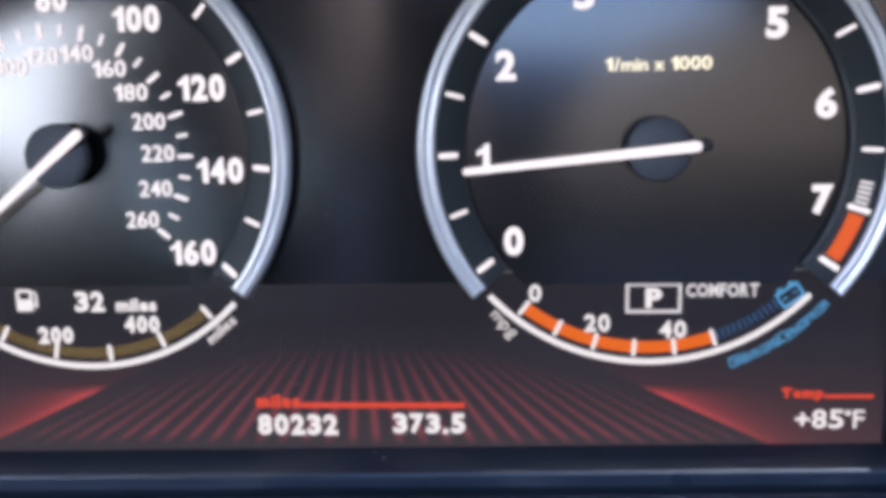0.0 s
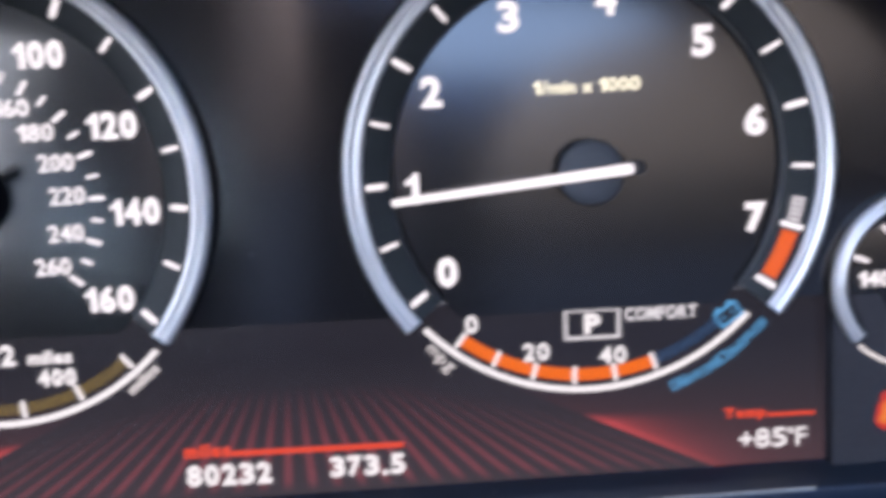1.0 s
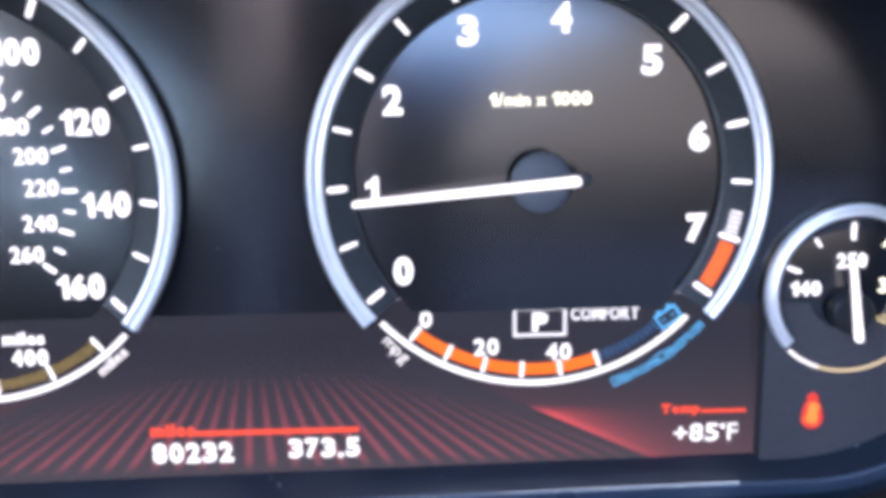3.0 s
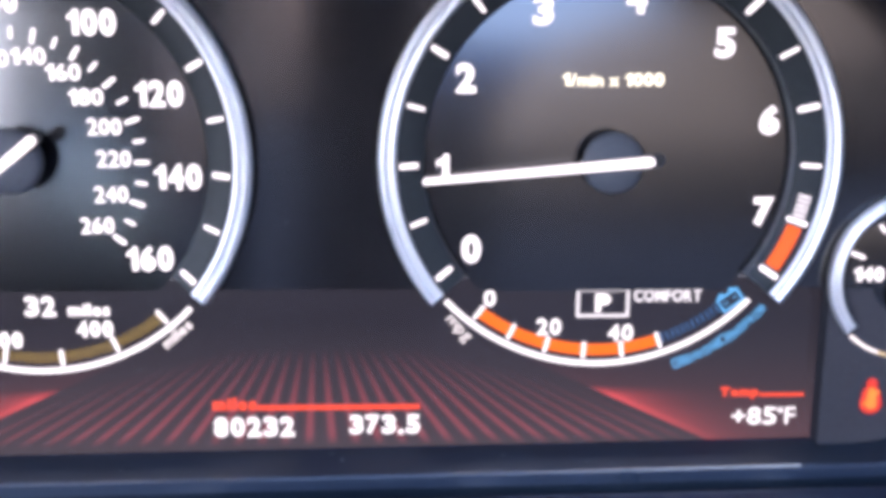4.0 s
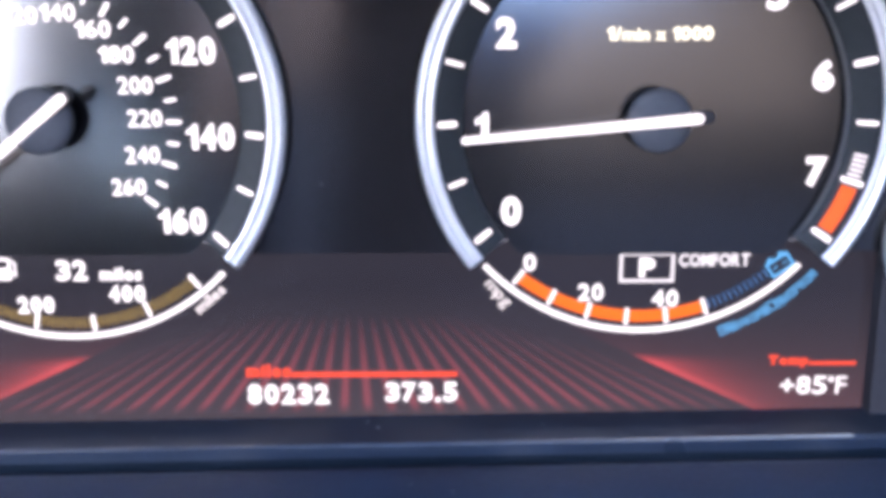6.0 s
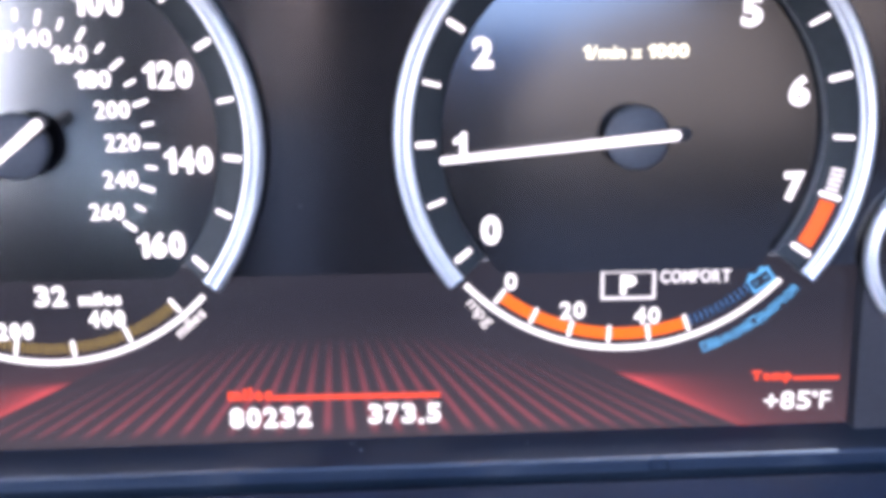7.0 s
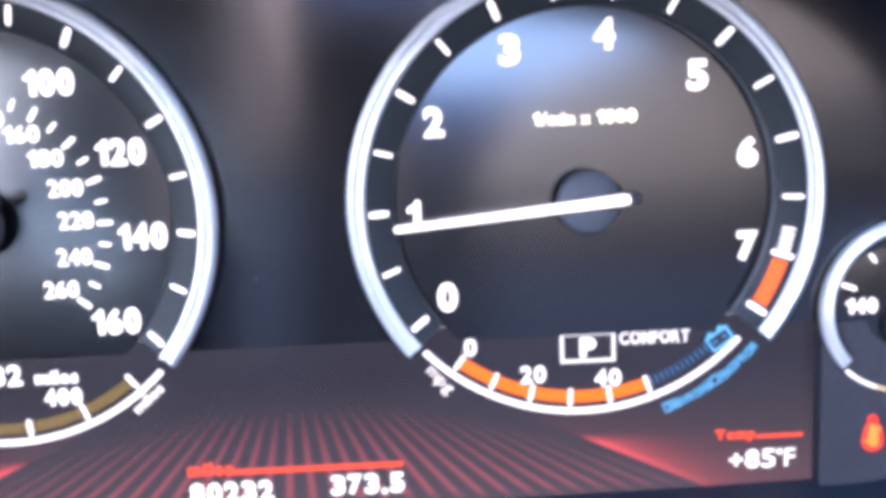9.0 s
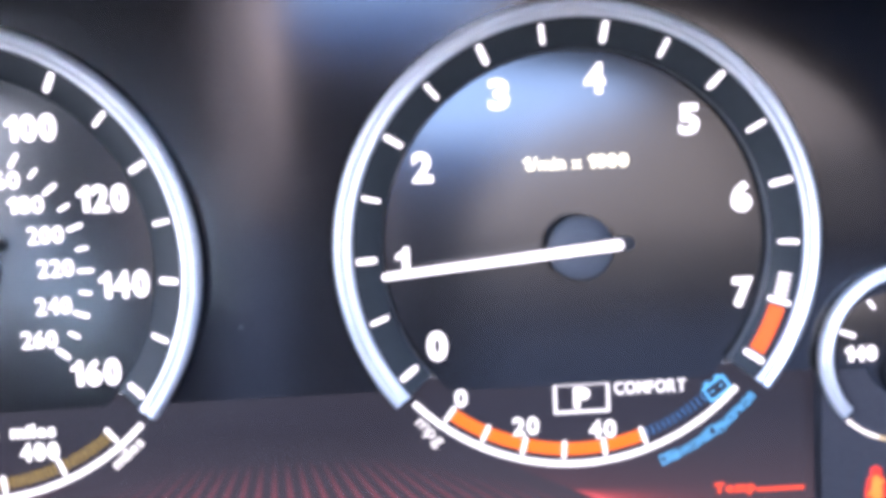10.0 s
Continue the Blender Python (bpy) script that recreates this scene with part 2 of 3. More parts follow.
def glyph(c, bold):
    """Triangles of one character of the built-in font (a figure one gets a flag): corners, faces."""
    if c == "1":
        return np.array(ONE) * (0.72, 0.72) + (0.0, 0.0), [tuple(range(len(ONE)))]
    cu = bpy.data.curves.new("glyph", "FONT")
    cu.body, cu.size, cu.extrude, cu.offset, cu.resolution_u = c, 1.0, 0.0, bold, 3
    tmp = new("glyph", cu)
    bpy.context.view_layer.update()
    me = bpy.data.meshes.new_from_object(tmp.evaluated_get(bpy.context.evaluated_depsgraph_get()))
    bpy.data.objects.remove(tmp)
    bpy.data.curves.remove(cu)
    co = np.array([v.co[:2] for v in me.vertices])
    faces = [tuple(p.vertices) for p in me.polygons]
    bpy.data.meshes.remove(me)
    return co, faces


def lettering(name, words, cx, cz, y, mat, parent, height, width=None, turn=0.0, bold=0.02, depth=0.3, label=""):
    """Words of the built-in font as a thin mesh on the face, centred on (cx, cz); figures all take the same room."""
    placed, pen = [], 0.0
    for c in words:
        if c == " ":
            pen += 0.26
            continue
        co, faces = glyph(c, bold)
        lo, hi = co.min(0), co.max(0)
        if c.isdigit() and c != "1":
            co = (co - lo) / (hi - lo) * (0.5, 0.72 + bold) - (0, bold / 2)
            hi, lo = co.max(0), co.min(0)
        placed.append((co - (lo[0] - pen, 0.0), faces))
        pen += hi[0] - lo[0] + 0.085
    all_co = np.concatenate([co for co, _ in placed])
    lo, hi = all_co.min(0), all_co.max(0)
    fz = height / (hi[1] - lo[1])
    fx = width / (hi[0] - lo[0]) if width else fz * 0.92
    mid = (lo + hi) / 2
    bm = bmesh.new()
    for co, faces in placed:
        vs = [bm.verts.new(((x - mid[0]) * fx * MM, 0.0, (z - mid[1]) * fz * MM)) for x, z in co]
        for f in faces:
            try:
                bm.faces.new([vs[k] for k in f])
            except ValueError:
                pass
    bmesh.ops.remove_doubles(bm, verts=bm.verts, dist=1e-7)
    grown = bmesh.ops.extrude_face_region(bm, geom=bm.faces[:])
    for v in grown["geom"]:
        if isinstance(v, bmesh.types.BMVert):
            v.co.y -= depth * MM
    ob = part(name, bm, mat, parent, label)
    ob.matrix_local = pose(cx * MM, y * MM, cz * MM, 0, -turn, 0)
    return ob


# ---- the cluster's face ----
PLATE_Y, SCREEN_Y = 4.6, 9.55
CENTRE = -66.7
SX, SZ = -133.5, 0.4

face_plate = thing("instrument_panel", "gloss black instrument panel face with a wide screen opening", "instrument panel")
HOLE = 51.4
EDGE = -30.95
wide = math.degrees(math.acos(EDGE / HOLE))
outline = [(-300, EDGE)]
for cx in (SX, 0.0):
    outline += [(cx + x, z) for x, z in (polar(HOLE, -wide + 2 * wide * i / 90) for i in range(91))]
outline += [(165, EDGE), (165, 92), (-300, 92)]
plate = prism(outline, PLATE_Y, PLATE_Y + 3)
for v in plate.verts:  # the plate leans a little towards the driver at its top
    v.co.y -= 0.055 * (v.co.z - EDGE * MM * 0.3)
part("face_plate", plate, PANEL, face_plate)
part("side_plate", prism([(55.0, -75), (165, -75), (165, EDGE - 0.004), (55.0, EDGE - 0.004)], PLATE_Y, PLATE_Y + 0.8), SURROUND, face_plate)
part("side_plate", prism([(-300, -75), (-188.5, -75), (-188.5, EDGE - 0.004), (-300, EDGE - 0.004)], PLATE_Y, PLATE_Y + 0.8), SURROUND, face_plate)
part("screen_surround", box(55.2, 56.4, PLATE_Y + 0.85, SCREEN_Y, -75, EDGE), INNER, face_plate)
part("screen_surround", box(-189.9, -188.7, PLATE_Y + 0.85, SCREEN_Y, -75, EDGE), INNER, face_plate)

# lower trim of the cluster, with its rounded lip, and the dashboard skin in front of it


def lift(x):
    x = min(x, 112)
    return 0.0145 * (x + 135) + (0.01 * (x - 62) ** 2 if x > 62 else 0.0)


trim = thing("cluster_trim", "dark blue-grey plastic trim strip with a rounded lip below the screen", "trim", (0, 0, -0.6))
lip = [(10.4, -76.5), (10.4, -73.3), (7.5, -73.1), (-2.0, -72.6), (-8.8, -71.9)]
lip += [(-8.8, -75.5), (-6.5, -80.0), (10.4, -80.0)]
part("trim_strip", extrude_x(lip, -300, 165, 78, lift), BEZEL, trim, smooth=True)
bead = [(-8.78, -72.0), (-8.78, -75.4), (-9.7, -75.2)] + [(-9.0 - 0.75 * math.sin(a), -72.55 + 0.75 * math.cos(a)) for a in [math.pi / 2 * i / 6 for i in range(6, -1, -1)]]
part("trim_lip", extrude_x(bead, -300, 165, 78, lift), LIP, trim, "smooth rounded edge that catches the light", smooth=True)
dash = thing("dashboard_skin", "dark grained dashboard skin below the cluster trim", "dashboard")
skin = [(-9.0, -98.0), (-10.5, -84.0), (-14.5, -77.0), (-17.5, -74.6), (-21.0, -73.6), (-38.0, -74.6), (-75.0, -80.0), (-125.0, -98.0), (-125.0, -102.0)]
part("skin", extrude_x(skin, -300, 165, 78, lambda x: 0.017 * (x + 131)), DASH, dash, smooth=True)

# hood round the cluster: a deep arched shell, narrower at its front edge; the glossy face mirrors that edge
ARCH_X, ARCH_Z, ARCH_A, ARCH_B = 76.7, -30.0, 121.0, 86.0


def arch(off, n=16):
    """The hood's outline from the foot on one side over the top to the other, pushed outwards by off."""
    side = [(ARCH_X + (ARCH_A + off) * math.cos(a), ARCH_Z + (ARCH_B + off) * math.sin(a)) for a in [math.pi / 2 * i / n for i in range(n + 1)]]
    side += [(ARCH_X * (1 - k / 8), side[-1][1]) for k in range(1, 8)]
    half = [(ARCH_X + ARCH_A + off, -98.0)] + [(x, z + 8.0 * max(0.0, min(1.0, (115 - x) / 70)) ** 2) for x, z in side]
    return [(CENTRE + x, z) for x, z in half] + [(CENTRE - x, z) for x, z in reversed(half)]


def hood_shell(profile):
    """A profile of (offset, y) led along the arch."""
    bm = bmesh.new()
    rows = [[bm.verts.new((x * MM, y * MM, z * MM)) for x, z in arch(off)] for off, y in profile]
    for u, v in zip(rows, rows[1:] + rows[:1]):
        for i in range(len(u) - 1):
            bm.faces.new((u[i], u[i + 1], v[i + 1], v[i]))
    bm.faces.new([r[0] for r in rows])
    bm.faces.new([r[-1] for r in rows][::-1])
    return bm


hood = thing("cluster_hood", "dark padded hood arched deep over the instrument cluster", "hood")
part("inner_wall", hood_shell([(33, PLATE_Y + 3.0), (22, -45.0), (6, -92.0), (8, -94.0), (26, -46.0), (36, PLATE_Y + 3.0)]), HOOD_LINER, hood, smooth=True)
part("hood_lip", hood_shell([(5.9, -92.2), (2.0, -96.0), (0.3, -98.6), (0.0, -100.0), (0.6, -102.0), (3.0, -104.0), (7.0, -104.5), (26.0, -80.0), (42.0, 10.0), (37.0, 10.0), (27.0, -46.0), (9.0, -94.0)]), DASH, hood, "dark grained skin", smooth=True)

# ---- round gauges ----
DISC_R, SAG = 42.4, 1.2


def dome_y(x, z):
    return 4.0 - SAG * (1 - (x * x + z * z) / DISC_R**2)


def gauge_body(root, ring_end=129.0):
    """Cup wall, domed dial, sloping scale band and the two-ridged metal ring of a large gauge."""
    part("cup_wall", sweep([(52.2, 6.8), (52.2, -0.4), (50.0, -0.4), (50.0, 6.8)], -ring_end, ring_end), CUP, root, smooth=True)
    bm = sweep([(0.01, dome_y(0, 0))] + [(r, dome_y(r, 0)) for r in [DISC_R * i / 14 for i in range(1, 15)]]
               + [(DISC_R, 6.6), (0.01, 6.6)], 0, 360, 3.0)
    bmesh.ops.remove_doubles(bm, verts=bm.verts, dist=2e-5)
    cut = bmesh.ops.bisect_plane(bm, geom=bm.verts[:] + bm.edges[:] + bm.faces[:], plane_co=(0, 0, -30.95 * MM), plane_no=(0, 0, -1), clear_outer=True)
    bmesh.ops.edgeloop_fill(bm, edges=[e for e in cut["geom_cut"] if isinstance(e, bmesh.types.BMEdge)])
    part("dial", bm, DIAL, root, smooth=True)
    part("dial_lip", sweep([(DISC_R + 0.02, band_y(42.42)), (DISC_R + 0.02, 6.6), (DISC_R + 0.17, 6.6), (DISC_R + 0.17, band_y(42.57) + 0.02)], -ring_end, ring_end), STEP_RIM, root, smooth=True)
    part("scale_band", sweep([(DISC_R + 0.02, band_y(42.42)), (48.4, band_y(48.4)), (49.9, band_y(48.4)), (49.9, 5.5), (DISC_R + 0.64, 5.5), (DISC_R + 0.64, band_y(43.04) + 0.6)], -ring_end, ring_end), BAND, root, smooth=True)
    ridge = [(48.4, 0.7), (48.5, -0.8), (48.9, -1.5), (49.5, -1.7), (50.2, -1.4), (50.5, -1.1), (50.8, -1.5), (51.5, -1.8),
             (52.2, -1.5), (52.7, -0.8), (52.85, 0.2), (52.6, 0.9)]
    part("bezel_ring", sweep(ridge, -ring_end, ring_end, 1.5), RING, root, "satin aluminium ring, open at the bottom", smooth=True)


def band_y(r):
    return 0.1 - 0.42 * (r - 45.8)


def band_mark(root, r0, r1, a, w, mat, name="tick_mark", w1=None):
    """A bar that lies on the sloping band along a radius."""
    bm = prism(capsule(polar(r0, a), polar(r1, a), w, w1), -0.28, 0.1)
    for v in bm.verts:
        v.co.y += band_y(math.hypot(v.co.x, v.co.z) / MM) * MM
    return part(name, bm, mat, root)


def dial_text(root, words, x, z, height, mat=None, width=None, bold=0.045, name="numeral"):
    return lettering(name, words, x, z, dome_y(x, z) + 0.35, mat or WHITE, root, height, width, 0, bold, 0.9)


def needle(root, angle, tip, tail, width=1.5, tail_width=2.25, hub=7.0, arm_end=9.0, high=-7.6, low=1.2):
    """A pointer that leans from high above the hub to low over the scale."""
    def lean(bm):
        for v in bm.verts:
            along = (v.co.x * polar(1, angle)[0] + v.co.z * polar(1, angle)[1]) / MM
            v.co.y += (high + (low - high) * (along + tail) / (tip + tail)) * MM
        return bm

    n = part("needle", lean(prism(capsule(polar(tail, angle + 180), polar(tip, angle), tail_width, width), 0.0, 0.9)), WHITE, root, "white lit pointer")
    part("needle_arm", lean(prism(capsule(polar(arm_end, angle + 180), polar(hub - 1, angle), 3.0, 2.4), 0.9, 2.2)), NEEDLE_TAIL, n)
    y = -4.6
    part("hub_cap", sweep([(0.01, y), (hub * 0.35, y + 0.12), (hub * 0.65, y + 0.45), (hub - 0.8, y + 0.9), (hub - 0.2, y + 1.3), (hub, y + 1.9), (hub, y + 3.4), (hub - 2.0, y + 3.8), (hub - 2.4, 4.0), (0.01, 4.0)], 0, 360, 6.0), HUB, n, "round dark hub cap", smooth=True)


tach = thing("tachometer", "round tachometer with satin ring, white backlit scale and pointer near one", "gauge", group="cluster gauges")
gauge_body(tach)
STEP = 16.58
for i in range(16):
    if i == 14:
        continue
    a = (i - 7.5) * STEP
    wide = 1.3 if i % 2 == 0 or i == 15 else 0.95
    band_mark(tach, 44.2, 47.4, a, wide, WHITE)
for i in range(5):
    band_mark(tach, 44.6, 46.7, 100.2 + 1.4 * i, 0.5, WHITE, "hatch_mark")
band_mark(tach, 44.0, 47.4, 107.6, 1.2, WHITE)
red = prism(arc_outline(44.2, 47.1, 109.2, 122.6, 8), -0.25, 0.1)
for v in red.verts:
    v.co.y += band_y(math.hypot(v.co.x, v.co.z) / MM) * MM
part("red_sector", red, GLOW_RED, tach, "glowing red sector at the scale's end")
for words, x, z in (("0", -31.4, -20.8), ("1", -38.1, -2.0), ("2", -32.9, 18.5), ("3", -15.8, 33.4), ("4", 5.0, 36.0), ("5", 25.4, 26.4),
                    ("6", 36.7, 9.1), ("7", 36.8, -12.1)):
    dial_text(tach, words, x, z, 6.7, width=2.95 if words == "1" else 4.5)
dial_text(tach, "1/min x 1000", 0.3, 18.2, 2.95, CREAM, 22.8, 0.012, "unit_lettering")
needle(tach, -96.4, 42.3, 7.0)

speedo = thing("speedometer", "round speedometer with satin ring, two white scales, pointer at zero", "gauge", (SX, 0, SZ), "cluster gauges")
gauge_body(speedo)
for i in range(17):
    band_mark(speedo, 44.2, 47.4, (i - 8) * 15.74, 1.3 if i % 2 == 0 else 1.0, WHITE)
for words, x, z in (("80", -1.0, 34.8), ("100", 18.1, 30.0), ("120", 32.0, 14.5), ("140", 35.2, -4.2), ("160", 27.7, -23.2),
                    ("60", -20.1, 30.0), ("40", -34.0, 14.5), ("20", -37.2, -4.2), ("0", -29.7, -23.2)):
    dial_text(speedo, words, x, z, 5.9, width=3.5 * len(words), bold=0.04)
FINE_X, FINE_Z = -1.4, -0.9  # the inner scale sits a little off the dial's centre
for i in range(27):
    a = 128.2 - 9.57 * (26 - i)
    long = 1.3 if i % 2 == 0 else 1.0
    (px, pz), (qx, qz), (mx, mz) = polar(28.7 - long, a), polar(28.7 + long, a), polar(28.7, a)
    y = dome_y(mx + FINE_X, mz + FINE_Z)
    part("fine_tick", prism(capsule((px + FINE_X, pz + FINE_Z), (qx + FINE_X, qz + FINE_Z), 0.95 if i % 2 == 0 else 0.75), y - 0.4, y + 0.3), WHITE, speedo)
FINE = [(4.0, 22.7), (11.3, 19.2), (15.9, 13.8), (19.5, 7.2), (21.1, 0.0), (20.0, -8.1), (16.4, -15.3)]
for i in range(14):
    a = 128.2 - 19.14 * (13 - i)
    x, z = FINE[i - 7] if i > 6 else (polar(23.2, a - 1.0)[0] + FINE_X, polar(23.2, a - 1.0)[1] + FINE_Z)
    dial_text(speedo, str(20 * i), x, z, 3.75, width=(2.5 if i > 4 else 2.35) * len(str(20 * i)), bold=0.012, name="fine_numeral")
needle(speedo, -127.5, 41.5, 8.0, hub=7.3, high=-6.2)

TX, TZ = 74.6, -27.9
OIL_Y = 4.0
oil = thing("oil_temperature_gauge", "small round oil temperature gauge with satin ring and cream lower arc", "gauge", (TX, OIL_Y, TZ), "cluster gauges")
part("cup_wall", sweep([(20.7, 3.0), (20.7, -1.0), (19.2, -1.0), (19.2, 3.0)], -131, 131, 4), CUP, oil, smooth=True)
part("dial", sweep([(0.01, 0.4), (8.0, 0.5), (14.0, 0.8), (17.5, 1.1), (17.5, 3.0), (0.01, 3.0)], 0, 360, 5), DIAL, oil, smooth=True)
part("bezel_ring", sweep([(17.7, 2.0), (17.8, -1.4), (18.3, -2.0), (18.9, -2.0), (19.3, -1.7), (19.9, -2.2), (20.6, -2.0), (21.0, -1.2), (20.9, 0.0)], -131, 131, 2.5),
     RING, oil, "satin aluminium ring, open at the bottom", smooth=True)
part("lower_arc", prism(arc_outline(19.85, 20.75, 137, 199, 24), 0.5, 1.2), AMBER, oil, "cream lit arc")
part("lower_arc", prism(arc_outline(19.85, 20.75, 199.1, 223, 10), 0.5, 1.2), L_DIM, oil, "pale lit end of the arc")
part("arc_backing", prism(arc_outline(17.6, 21.1, 131.2, 228.8, 30), 1.2, 3.0), CUP, oil)
for a, r0, r1, w in ((-70, 13.2, 15.8, 1.0), (-36, 13.2, 14.9, 0.75), (0, 12.4, 15.6, 1.05), (36, 12.8, 14.6, 0.6), (68, 13.0, 15.4, 0.95)):
    part("tick_mark", prism(capsule(polar(r0, a), polar(r1, a), w), 0.4, 1.6), WHITE if a < 30 else CREAM, oil)
for words, x, z, mat in (("140", -10.7, 0.4, WHITE), ("250", -0.1, 7.0, WHITE), ("360", 10.3, 0.8, CREAM)):
    lettering("numeral", words, x, z, 0.75, mat, oil, 3.5, 7.0, 0, 0.025, 0.7)
bath = [(6.9 + 0.5 * k, -7.3 - 1.5 * math.sin(math.pi * k / 12) ** 0.6) for k in range(13)]
part("oil_bath", prism(bath + [(x, z + 0.75) for x, z in reversed(bath)], -0.1, 0.5), OIL, oil, "yellow lit symbol")
wave = [(8.0 + 0.25 * k, -7.1 + 0.35 * math.sin(1.6 * k)) for k in range(15)]
part("oil_wave", prism(wave + [(x, z + 0.45) for x, z in reversed(wave)], -0.1, 0.5), OIL, oil)
stem = part("thermometer_stem", prism(capsule((9.9, -6.9), (9.9, -3.9), 0.95), -0.1, 0.5), OIL, oil)
for z in (-4.2, -5.3):
    part("thermometer_mark", prism(capsule((10.45, z), (11.3, z), 0.45), -0.1, 0.5), OIL, stem)
part("needle", prism(capsule((0.9, -10.9), (-1.75, 7.2), 1.9, 1.2), -4.5, -3.6), WHITE, oil, "white lit pointer")
hub = part("hub_cap", sweep([(0.01, -3.6), (4.4, -3.6), (5.0, -3.0), (5.0, 0.5), (0.01, 0.5)], 0, 360, 10), NEEDLE_TAIL, oil, smooth=True)
hub.location = (-0.3 * MM, 0, -5.1 * MM)

belt = thing("warning_light", "small red glowing belt warning light on the black panel", "warning light", (67.3, 0, -57.55))
WARN = material("warning red", (0.1, 0.01, 0.01), 0.5, glow=(1.0, 0.05, 0.02), power=0.85)
CORE = material("warning red centre", (0.1, 0.01, 0.01), 0.5, glow=(1.0, 0.3, 0.03), power=1.2)
lens = part("lens", prism(capsule((0.1, -2.6), (0.0, -0.2), 5.4, 4.4, 8), PLATE_Y - 0.4, PLATE_Y + 0.2), WARN, belt)
part("lens_top", prism([(x, z + 2.5) for x, z in (polar(1.35, 20 * k) for k in range(18))], PLATE_Y - 0.4, PLATE_Y + 0.2), WARN, belt)
part("lens_centre", prism(capsule((0.1, -2.8), (0.0, 0.6), 2.5, 2.0, 8), PLATE_Y - 0.6, PLATE_Y - 0.4), CORE, lens)
part("strap_mark", prism(capsule((-1.9, -2.6), (1.6, 0.5), 0.6), PLATE_Y - 0.75, PLATE_Y - 0.61), CORE, lens)

# ---- the screen behind the opening ----
display = thing("display_screen", "wide lit colour screen with red stripes and white readings", "screen", (0, 0, -0.3))
part("screen_panel", prism([(-190, -75), (57, -75), (57, -29), (-190, -29)], SCREEN_Y, SCREEN_Y + 2), SCREEN, display)
Y0, Y1 = SCREEN_Y - 0.18, SCREEN_Y


def on_screen(name, outline, mat, label="", up=0.0):
    return part(name, prism(outline, Y0 - up, Y1), mat, display, label)


def words_on_screen(words, x0, x1, z, height, mat, bold=0.03, name="reading", turn=0.0):
    lettering(name, words, (x0 + x1) / 2, z, SCREEN_Y, mat, display, height, x1 - x0, turn, bold, 0.22)


def at(cx, outline, cz=0.0):
    return [(x + cx, z + cz) for x, z in outline]


# consumption arc of the tachometer
on_screen("consumption_arc", arc_outline(50.05, 51.4, 133, 227), L_WHITE, "white arc")
for i in range(5):
    on_screen("consumption_bar", arc_outline(45.8, 48.6, 217.7 - 11.3 * (i + 1) + 0.1, 217.7 - 11.3 * i - 0.1, 5), L_ORANGE)
for i in range(6):
    a = 217.7 - 11.3 * i
    on_screen("tick_mark", capsule(polar(45.7, a), polar(49.1, a), 0.95), L_WHITE, up=0.1)
for i in range(13):
    a = 159.8 - 1.66 * i
    on_screen("charge_bar", capsule(polar(46.0, a), polar(48.1, a), 0.38), L_NAVY)
for words, x, z, w in (("0", -26.4, -34.0, 2.9), ("20", -11.8, -41.3, 6.0), ("40", 5.9, -42.9, 6.2)):
    words_on_screen(words, x - w / 2, x + w / 2, z, 4.2, L_WHITE)
for name, o in (("gear_frame", [(-5.2, -38.9), (7.7, -38.9), (7.7, -38.2), (-5.2, -38.2)]), ("gear_frame", [(-5.2, -32.4), (7.7, -32.4), (7.7, -31.8), (-5.2, -31.8)]),
                ("gear_frame", [(-5.2, -38.2), (-4.5, -38.2), (-4.5, -32.4), (-5.2, -32.4)]), ("gear_frame", [(7.0, -38.2), (7.7, -38.2), (7.7, -32.4), (7.0, -32.4)])):
    on_screen(name, o, L_GREY)
words_on_screen("P", -0.6, 3.2, -35.3, 4.7, L_WHITE, 0.05)
words_on_screen("COMFORT", 8.8, 25.4, -33.5, 3.2, L_GREY, 0.03)
lettering("unit", "mpg", -34.2, -41.9, SCREEN_Y, L_DIM, display, 2.9, 7.6, -48, 0.0, 0.2)

# battery symbol and the blue caption along the arc, drawn as plain bars
ca, sa = math.cos(radians(35)), math.sin(radians(35))


def turned(points, cx, cz):
    return [(cx + x * ca - z * sa, cz + x * sa + z * ca) for x, z in points]


for o in ([(-3, -2), (3, -2), (3, -1.4), (-3, -1.4)], [(-3, 1.4), (3, 1.4), (3, 2), (-3, 2)], [(-3, -1.4), (-2.4, -1.4), (-2.4, 1.4), (-3, 1.4)],
          [(2.4, -1.4), (3, -1.4), (3, 1.4), (2.4, 1.4)], [(-2.0, 2), (-0.9, 2), (-0.9, 2.7), (-2.0, 2.7)], [(0.9, 2), (2.0, 2), (2.0, 2.7), (0.9, 2.7)],
          [(-1.7, -0.15), (-0.7, -0.15), (-0.7, 0.15), (-1.7, 0.15)], [(0.7, -0.15), (1.7, -0.15), (1.7, 0.15), (0.7, 0.15)]):
    on_screen("battery_symbol", turned(o, 32.6, -34.8), L_BLUE)
a = 159.4
